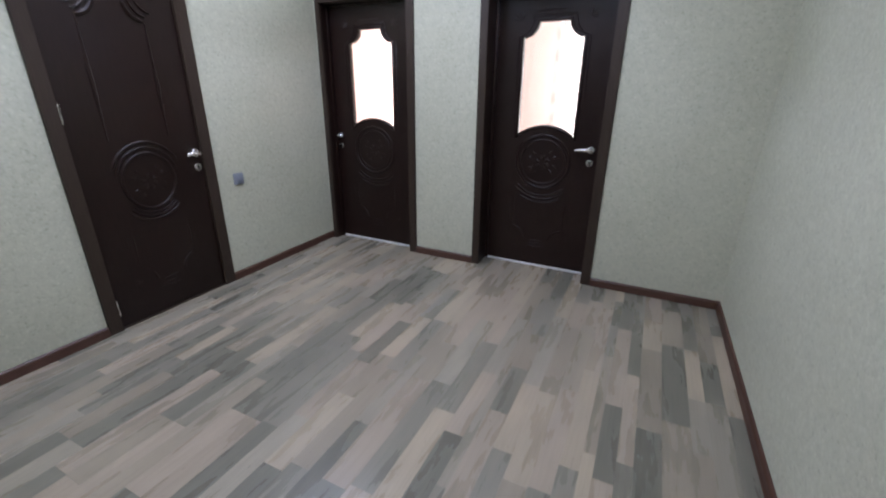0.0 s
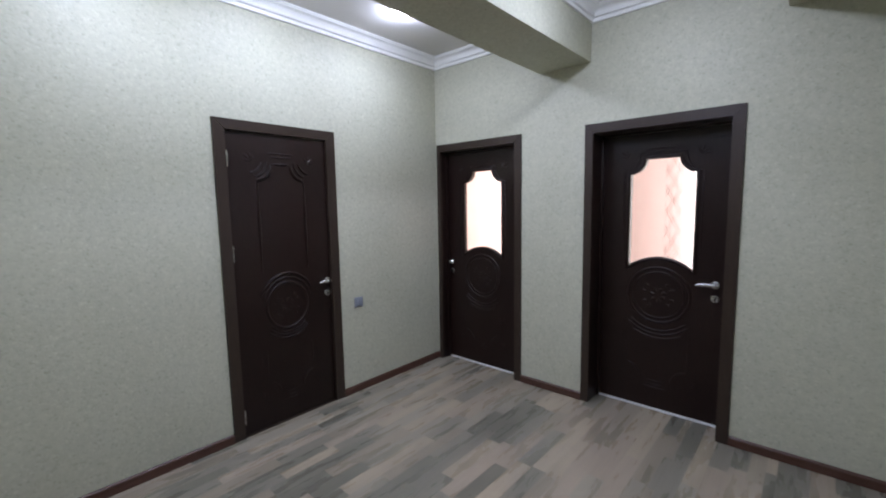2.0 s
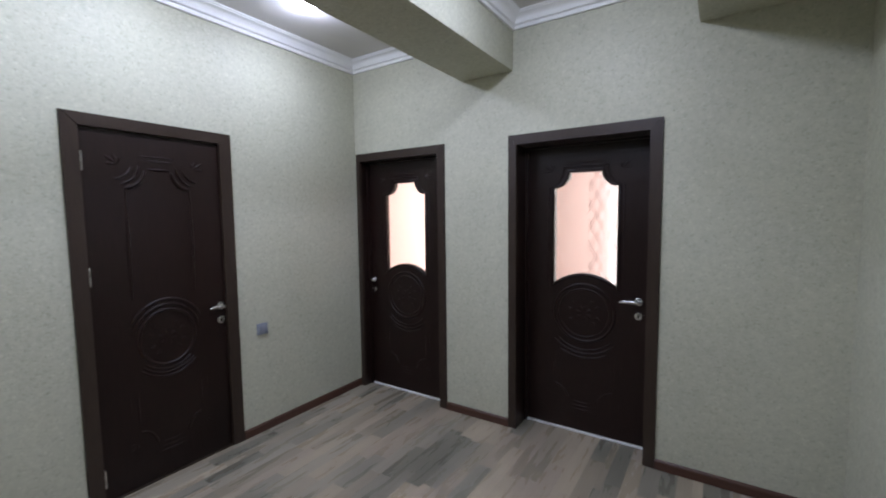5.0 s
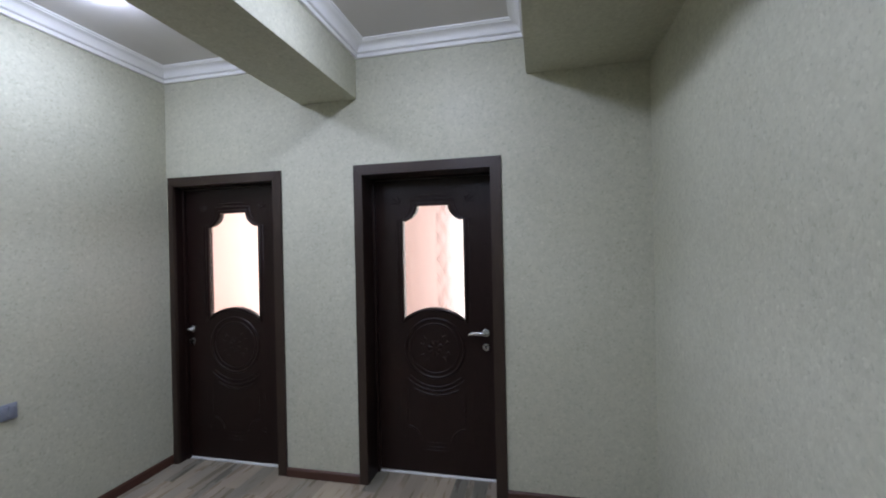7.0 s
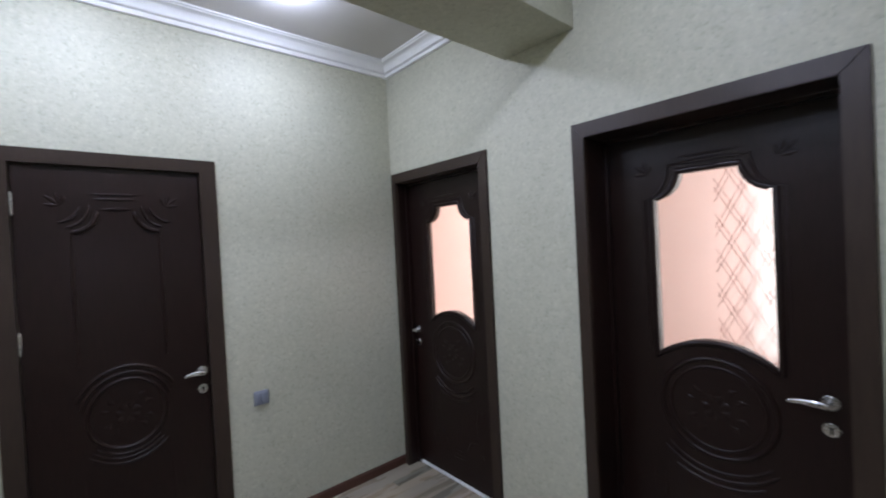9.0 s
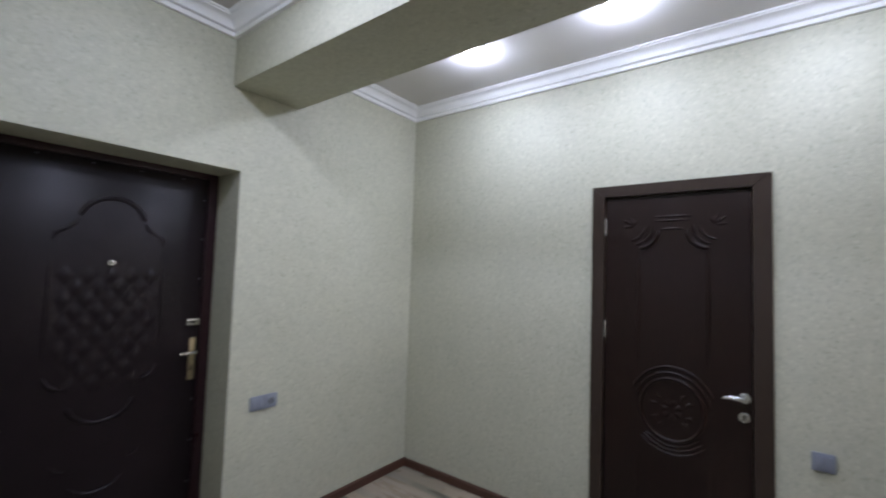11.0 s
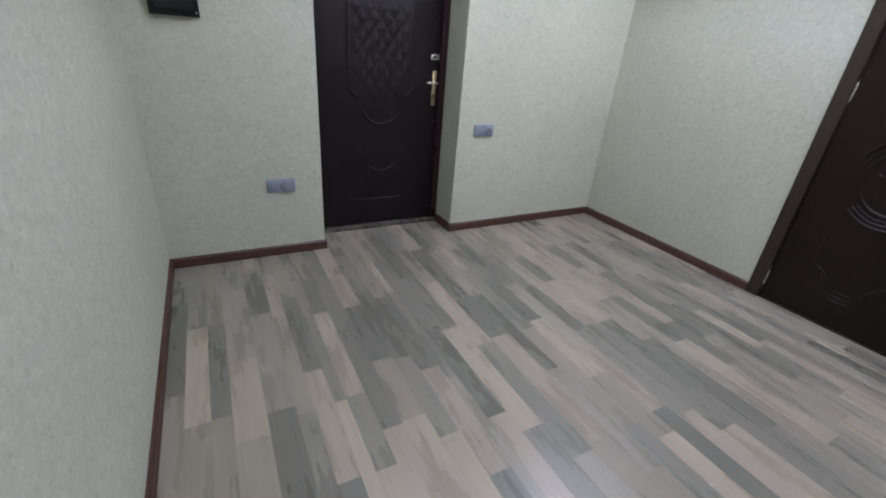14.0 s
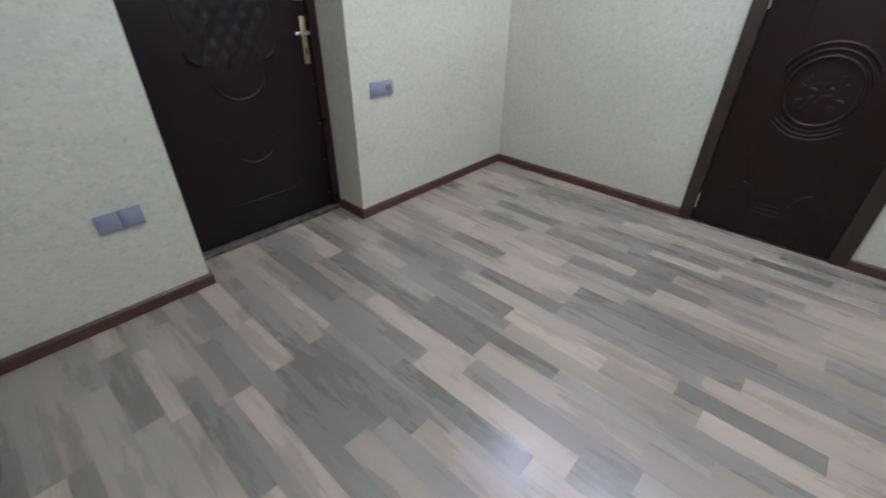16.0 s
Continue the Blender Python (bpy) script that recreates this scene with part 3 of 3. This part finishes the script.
def interior_door(name, m, out_l, out_r, in_l, in_r, recess, glazed, handle_side, label, hinges=False):
    """A door whose leaf front lies recess behind the wall's face. All across-values are distances from the leaf's middle."""
    door = thing(name, m, label, "door", "", "structure")
    yf = -recess
    architrave(door, out_l, out_r, in_l, in_r, yf - 0.014, yf + 0.012, TOP, LEAF_TOP)
    # jamb lining
    if recess > 0.03:
        for a, b in ((-in_l - 0.028, -in_l - 0.001), (in_r + 0.001, in_r + 0.028)):
            part("jamb", box(a, b, yf + 0.0125, 0.044, 0, LEAF_TOP + 0.03), DOOR, door, "dark wooden door lining")
        part("jamb", box(-in_l, in_r, yf + 0.0125, 0.044, LEAF_TOP + 0.001, LEAF_TOP + 0.03), DOOR, door, "dark wooden door lining")
        # stop strips round the leaf
        for a, b in ((-in_l, -in_l + 0.016), (in_r - 0.016, in_r)):
            part("door_stop", box(a, b, -0.03, -0.004, 0, LEAF_TOP, 0.002), DOOR, door)
        part("door_stop", box(-in_l + 0.016, in_r - 0.016, -0.03, -0.004, LEAF_TOP - 0.016, LEAF_TOP, 0.002), DOOR, door)
    gap = 0.003
    x0, x1, z0, z1 = -in_l + gap, in_r - gap, 0.014, LEAF_TOP - gap
    s = (x1 - x0) / 0.84
    outer = [(x0, z0), (x1, z0), (x1, z1), (x0, z1)]
    if glazed:
        leaf = part("leaf", plate_with_hole(outer, glass_outline(1.0), 0.0, 0.042), DOOR, door, "dark wenge moulded leaf with shaped glazing")
        part("glazing_bead", bead(glass_outline(1.0, 0.012), 0.024, 0.011, True), DOOR, leaf)
        part("glazing_bead", bead(glass_outline(1.0, 0.042)[:16], 0.012, 0.007), DOOR, leaf)
        bm = bmesh.new()
        vs = [bm.verts.new((x, 0.005, z)) for x, z in glass_outline(1.0, 0.005)]
        got = bmesh.ops.extrude_face_region(bm, geom=[bm.faces.new(vs)])
        bmesh.ops.translate(bm, verts=[v for v in got["geom"] if isinstance(v, bmesh.types.BMVert)], vec=(0, 0.004, 0))
        glass = part("glass_pane", bm, GLASS, door, "frosted glass pane with etched lattice" if handle_side > 0 else "frosted glass pane")
        glass.visible_shadow = False
        if handle_side > 0:
            etched_lattice(glass)
    else:
        leaf = part("leaf", box(x0, x1, 0.0, 0.042, z0, z1, 0.002), DOOR, door, "dark wenge moulded leaf")
    mouldings(leaf, s, glazed)
    edge = in_r if handle_side > 0 else -in_l
    lever_handle(leaf, edge - handle_side * (0.037 if hinges else 0.07 if handle_side > 0 else 0.045), 0.978, -handle_side, 0.0, 0.74 if hinges else 0.92 if handle_side > 0 else 0.42)
    # with hinges, an added dark strip only fills the gap under the leaf
    part("threshold", box(-in_l, in_r, -0.006 if hinges else -0.016, 0.05, 0.0005, 0.009, 0.002), TRIM if hinges else WHITE, door, "thin dark strip filling the gap under the leaf" if hinges else "thin white strip under the leaf")
    if hinges:
        for z in (1.855, 1.25, 0.145):
            h = part("hinge", cyl(0.0075, 0.10, pose(-in_l + 0.004, -0.006, z), 14, None, 0.001), CHROME, leaf, "small chrome barrel hinge")
            part("hinge_plate", box(-in_l - 0.003, -in_l + 0.011, -0.003, -0.001, z - 0.045, z + 0.045), CHROME, h)
    return door


c1, c2, c3 = (D1[2] + D1[3]) / 2, (D2[2] + D2[3]) / 2, (D3[2] + D3[3]) / 2
interior_door("door_1", pose(XL - 0.004, c1, 0, 0, 0, 90), c1 - D1[0], D1[1] - c1, c1 - D1[2], D1[3] - c1, 0.004, False, 1,
              "closed dark wenge moulded door with chrome handle and hinges", hinges=True)
interior_door("door_2", pose(c2, D2_Y, 0), c2 - D2[0], D2[1] - c2, c2 - D2[2], D2[3] - c2, D2_Y - YB, True, -1,
              "closed dark wenge door with bright shaped glass beside the corner")
interior_door("door_3", pose(c3, D3_Y, 0), c3 - D3[0], D3[1] - c3, c3 - D3[2], D3[3] - c3, D3_Y - YB, True, 1,
              "closed dark wenge door with bright shaped glass and lever handle")


def entrance_door():
    cx = (ENT[0] + ENT[1]) / 2
    hw = (ENT[1] - ENT[0]) / 2
    door = thing("door_4", pose(cx, ENT_Y, 0, 0, 0, 180), "closed dark maroon steel entrance door with embossed panel", "door", "", "structure")
    for a, b in ((-hw, -hw + 0.03), (hw - 0.05, hw)):
        part("frame", box(a, b, -0.03, 0.09, 0.0, ENT_TOP, 0.004), STEEL_FRAME, door, "maroon painted steel frame")
    part("frame", box(-hw + 0.03, hw - 0.05, -0.03, 0.09, ENT_TOP - 0.035, ENT_TOP, 0.004), STEEL_FRAME, door, "maroon painted steel frame")
    leaf = part("leaf", box(-hw + 0.028, hw - 0.053, -0.012, 0.05, 0.032, ENT_TOP - 0.034, 0.004), STEEL_DOOR, door, "dark maroon embossed skin")
    y = -0.012

    def emboss(name, path, closed=False, w=0.018, h=0.010):
        part(name, bead(path, w, h, closed, y), STEEL_DOOR, leaf)

    u0 = 0.0
    emboss("embossed_arc", arc(u0, 1.74, 0.135, 10, 170, 22, 0.125), w=0.022, h=0.012)
    emboss("embossed_arc", arc(u0, 0.90, 0.135, 195, 345, 22, 0.125), w=0.020, h=0.012)
    for sd in (-1, 1):
        emboss("embossed_scroll", [(sd * 0.135, 1.755), (sd * 0.15, 1.72), (sd * 0.18, 1.70), (sd * 0.215, 1.68), (sd * 0.225, 1.64)], w=0.018)
        emboss("embossed_scroll", [(sd * 0.148, 0.955), (sd * 0.175, 0.960), (sd * 0.203, 0.978), (sd * 0.225, 1.02)], w=0.024, h=0.015)
        emboss("embossed_frame", [(sd * 0.225, 1.62), (sd * 0.226, 1.4), (sd * 0.226, 1.2), (sd * 0.225, 1.06)], w=0.014, h=0.006)
        emboss("embossed_scroll", [(sd * 0.18, 0.62), (sd * 0.15, 0.585), (sd * 0.12, 0.575)], w=0.014)
        emboss("embossed_scroll", [(sd * 0.24, 0.275), (sd * 0.225, 0.255), (sd * 0.205, 0.25)], w=0.012)
    emboss("embossed_arc", arc(u0, 0.53, 0.11, 205, 335, 14, 0.085), w=0.014)
    emboss("embossed_line", [(-0.19, 0.228), (0, 0.226), (0.19, 0.228)], w=0.014)
    # quilted diamonds
    bm = bmesh.new()
    dx, dz = 0.085, 0.115
    for r in range(-1, 11):
        for c in range(-3, 4):
            px, pz = c * dx + (dx / 2 if r % 2 else 0), 1.02 + r * dz / 2
            if abs(px) > 0.18 or pz > 1.53 or (abs(px) > 0.14 and (pz > 1.49 or pz < 1.06)):
                continue
            g = 0.9 + 0.04 * math.sin(r * 2.3 + c * 1.7)
            rim = [bm.verts.new(v) for v in ((px + dx / 2 * g, y + 0.001, pz), (px, y + 0.001, pz + dz / 2 * g), (px - dx / 2 * g, y + 0.001, pz), (px, y + 0.001, pz - dz / 2 * g))]
            mid = [bm.verts.new((px + (v.co.x - px) * 0.42, y - 0.0062 - 0.0014 * math.sin(r * 1.9 + c * 3.1), pz + (v.co.z - pz) * 0.42)) for v in rim]
            bm.faces.new(mid)
            for i in range(4):
                bm.faces.new((rim[i], rim[(i + 1) % 4], mid[(i + 1) % 4], mid[i]))
    part("quilted_panel", bm, STEEL_DOOR, leaf, "embossed quilted diamond panel")
    peep = part("peephole", cyl(0.0145, 0.012, pose(0.0, y - 0.006, 1.545, 90), 24, None, 0.003), CHROME, leaf, "chrome peephole")
    part("lens", cyl(0.007, 0.003, pose(0.0, y - 0.0125, 1.545, 90), 16), BLACK, peep)
    hx = 0.395
    lock = part("upper_lock", box(hx - 0.036, hx + 0.028, y - 0.012, y, 1.208, 1.246, 0.003), CHROME, leaf, "chrome upper lock plate")
    part("lock_slot", box(hx - 0.02, hx + 0.012, y - 0.0145, y - 0.011, 1.222, 1.233), BLACK, lock)
    plate = part("handle_plate", box(hx - 0.014, hx + 0.018, y - 0.009, y, 0.905, 1.138, 0.004), BRASS, leaf, "worn brass handle plate")
    bm = cyl(0.009, 0.05, pose(hx, y - 0.03, 1.062, 90), 16)
    add_box(bm, hx - 0.08, hx + 0.008, y - 0.062, y - 0.048, 1.053, 1.070, 0.005)
    part("lever", bm, CHROME, plate, "straight metal lever")
    part("keyhole", box(hx - 0.003, hx + 0.005, y - 0.0105, y - 0.008, 0.955, 0.985), BLACK, plate)
    for i in range(9):
        for x in (-hw + 0.045, hw - 0.068):
            part("stud", cyl(0.0035, 0.004, pose(x, y - 0.001, 0.12 + i * 0.225, 90), 8), SILVER, leaf)
    for i in range(4):
        part("stud", cyl(0.0035, 0.004, pose(-0.3 + i * 0.2, y - 0.001, 2.025, 90), 8), SILVER, leaf)
    part("threshold", box(-hw, hw, -0.05, 0.06, 0.0005, 0.030, 0.004), METAL_STRIP, door, "scuffed dark metal threshold")


entrance_door()


# ---- wall fixtures ----
def socket_module(parent, x, kind):
    """One 80 mm module: plate with a rocker or a socket well."""
    plate = part("plate", box(x - 0.041, x + 0.041, -0.011, 0.0, -0.041, 0.041, 0.004), SILVER, parent, "silver-grey plastic plate")
    if kind == "socket":
        part("socket_insert", box(x - 0.028, x + 0.028, -0.014, -0.010, -0.028, 0.028, 0.003), SILVER, plate)
        part("socket_well", cyl(0.020, 0.003, pose(x, -0.0146, 0, 90), 28), SILVER_DARK, plate)
        for sd in (-1, 1):
            part("contact_hole", cyl(0.003, 0.002, pose(x + sd * 0.0095, -0.0166, 0, 90), 10), BLACK, plate)
    elif kind == "rocker":
        part("rocker", box(x - 0.029, x - 0.0008, -0.0155, -0.010, -0.029, 0.029, 0.002), SILVER, plate)
        part("rocker", box(x + 0.0008, x + 0.029, -0.0155, -0.010, -0.029, 0.029, 0.002), SILVER, plate)
    else:
        part("blank_cover", box(x - 0.030, x + 0.030, -0.0135, -0.010, -0.030, 0.030, 0.003), SILVER, plate)


def fixture(name, m, modules, label, category, w):
    ob = thing(name, m, label, category)
    for i, kind in enumerate(modules):
        socket_module(ob, (i - (len(modules) - 1) / 2) * w, kind)
    return ob


fixture("light_switch", pose(XL, 2.241, 0.754, 0, 0, 90), ("rocker",), "silver-grey single wall switch beside the door", "switch", 0.083)
fixture("double_socket", pose(-1.341, YF, 0.771, 0, 0, 180), ("rocker", "socket"), "silver-grey double wall socket beside the entrance", "socket", 0.083)
fixture("low_double_socket", pose(0.081, YF, 0.460, 0, 0, 180), ("blank", "blank"), "silver-grey blank double outlet low on wall", "socket", 0.083)


def breaker_box():
    ob = thing("breaker_box", pose(0.487, YF, 1.419, 0, 0, 180), "glossy black breaker box with smoked cover on wall", "fuse box")
    part("body", box(-0.104, 0.104, -0.030, 0.0, -0.086, 0.086, 0.006, 3), BLACK, ob)
    cover = part("cover", box(-0.080, 0.080, -0.046, -0.030, -0.060, 0.060, 0.010, 3), SMOKED, ob, "smoked see-through cover")
    for i in range(5):
        part("breaker_switch", box(-0.052 + i * 0.022, -0.036 + i * 0.022, -0.0475, -0.046, -0.012, 0.012), DIM, cover)
    part("latch", box(0.084, 0.095, -0.036, -0.030, -0.010, 0.012, 0.002), SILVER_DARK, ob, "worn grey latch")
    for z in (-0.066, 0.066):
        part("screw", cyl(0.006, 0.004, pose(0.092, -0.031, z, 90), 14), SILVER_DARK, ob)


breaker_box()

# ---- ceiling spots ----
spot = None
for sx in SPOT_XS:
    for sy in SPOT_YS:
        if spot is None:
            spot = thing("ceiling_spot", pose(sx, sy, ZC), "lit round white recessed LED ceiling spot", "ceiling light", "recessed ceiling spots")
            bm = bmesh.new()
            prof = [(0.070, 0.002), (0.086, 0.002), (0.0865, -0.003), (0.082, -0.0055), (0.075, -0.006), (0.070, -0.004)]
            loops = [[bm.verts.new((r * math.cos(2 * math.pi * i / 40), r * math.sin(2 * math.pi * i / 40), z)) for i in range(40)] for r, z in prof]
            for a, b in zip(loops, loops[1:] + loops[:1]):
                for i in range(40):
                    bm.faces.new((a[i], a[(i + 1) % 40], b[(i + 1) % 40], b[i]))
            part("trim_ring", bm, WHITE, spot, "white trim ring")
            bm = bmesh.new()
            prof = [(0.0468, -0.004), (0.0455, -0.009), (0.040, -0.0125), (0.028, -0.0145), (0.012, -0.0153)]
            loops = [[bm.verts.new((r * 1.5 * math.cos(2 * math.pi * i / 40), r * 1.5 * math.sin(2 * math.pi * i / 40), z)) for i in range(40)] for r, z in prof]
            for a, b in zip(loops, loops[1:]):
                for i in range(40):
                    bm.faces.new((a[i], a[(i + 1) % 40], b[(i + 1) % 40], b[i]))
            bm.faces.new(loops[-1])
            part("lens", bm, LENS, spot, "glowing white domed lens")
        else:
            copy_thing(spot, pose(sx, sy, ZC))

# ---- floor strips ----
floor = structure("floor", box(XL - 0.05, XR + 0.05, YF - WT, YB + 0.235, -0.06, -0.009), SLAB, "grey-brown multi-strip laminate floor", "floor", False)
strip_meshes = {}


def strip_mesh(w, l):
    key = (round(w, 4), round(l, 3))
    if key not in strip_meshes:
        a, b, e = w / 2 - 0.00005, l / 2 - 0.00005, 0.0004
        vs = [(-a, -b, -0.009), (a, -b, -0.009), (a, b, -0.009), (-a, b, -0.009), (-a, -b, -e * 0.5), (a, -b, -e * 0.5), (a, b, -e * 0.5), (-a, b, -e * 0.5),
              (-a + e, -b + e, 0), (a - e, -b + e, 0), (a - e, b - e, 0), (-a + e, b - e, 0)]
        fs = [(0, 3, 2, 1), (8, 9, 10, 11)] + [(i + o, (i + 1) % 4 + o, (i + 1) % 4 + 4 + o, i + 4 + o) for o in (0, 4) for i in range(4)]
        me = bpy.data.meshes.new("floor_strip")
        me.from_pydata(vs, [], fs)
        me.materials.append(FLOOR)
        strip_meshes[key] = me
    return strip_meshes[key]


GREY_DARK, GREY, GREY_LIGHT, TAUPE, BEIGE, ROSE = ((0.157, 0.143, 0.109), (0.203, 0.182, 0.140), (0.268, 0.233, 0.176), (0.250, 0.209, 0.153),
                                                  (0.342, 0.279, 0.200), (0.313, 0.253, 0.188))
TONES = (GREY_DARK, GREY_DARK, GREY, GREY, GREY_LIGHT, TAUPE, TAUPE, BEIGE, ROSE, ROSE)
# strips whose joints stand out: row -> joint, tone before it, tone after it
JOINTS = {1: (0.40, GREY, BEIGE), 2: (1.015, GREY_DARK, TAUPE), 4: (0.38, GREY_DARK, GREY_LIGHT), 5: (0.432, ROSE, TAUPE), 6: (0.89, GREY_DARK, ROSE),
          7: (1.105, GREY, BEIGE), 8: (1.096, ROSE, GREY), 9: (1.305, GREY_DARK, ROSE), 10: (1.295, TAUPE, BEIGE), 11: (1.42, GREY, BEIGE), 13: (0.41, BEIGE, GREY),
          17: (0.99, GREY_DARK, ROSE)}
ROWS = (0.092, 0.086, 0.072, 0.115, 0.103, 0.063, 0.078, 0.049, 0.078, 0.085, 0.095, 0.085, 0.090, 0.042, 0.088, 0.10, 0.10, 0.113, 0.072)
rng = random.Random(11)
edges = [XR + 0.01]
while edges[-1] > XL:
    edges.append(edges[-1] - (ROWS[len(edges) - 1] if len(edges) <= len(ROWS) else rng.choice((0.066, 0.078, 0.085, 0.09, 0.096, 0.105))))
edges = [e for e in edges if e > XL + 0.03] + [XL]
for row, (right, left) in enumerate(zip(edges, edges[1:])):
    w, mid = right - left, (right + left) / 2
    ya = ENT_Y + 0.03 if ENT[0] < mid < ENT[1] else YF
    yb = D3_Y - 0.012 if D3[2] < mid < D3[3] else D2_Y - 0.012 if D2[2] < mid < D2[3] else YB
    joint, before, after = JOINTS.get(row, (ya + rng.uniform(0.15, 0.6), None, None))
    cuts = [joint]
    while cuts[-1] < yb - 0.12:
        cuts.append(cuts[-1] + rng.choice((0.36, 0.46, 0.56, 0.62, 0.68, 0.75)))
    cuts[-1] = yb
    while cuts[0] > ya + 0.12:
        cuts.insert(0, cuts[0] - rng.choice((0.36, 0.46, 0.56, 0.62, 0.68)))
    cuts[0] = ya
    last = None
    for y0, y1 in zip(cuts, cuts[1:]):
        tone = rng.choice([c for c in TONES if c is not last])
        tone = before if before and abs(y1 - joint) < 1e-6 else after if after and abs(y0 - joint) < 1e-6 else tone
        last, shade = tone, rng.uniform(0.93, 1.07)
        strip = new("floor_strip", strip_mesh(w, y1 - y0))
        strip.location = (mid, (y0 + y1) / 2, 0)
        strip.color = (*(c * shade for c in tone), 1)
        strip.parent = floor
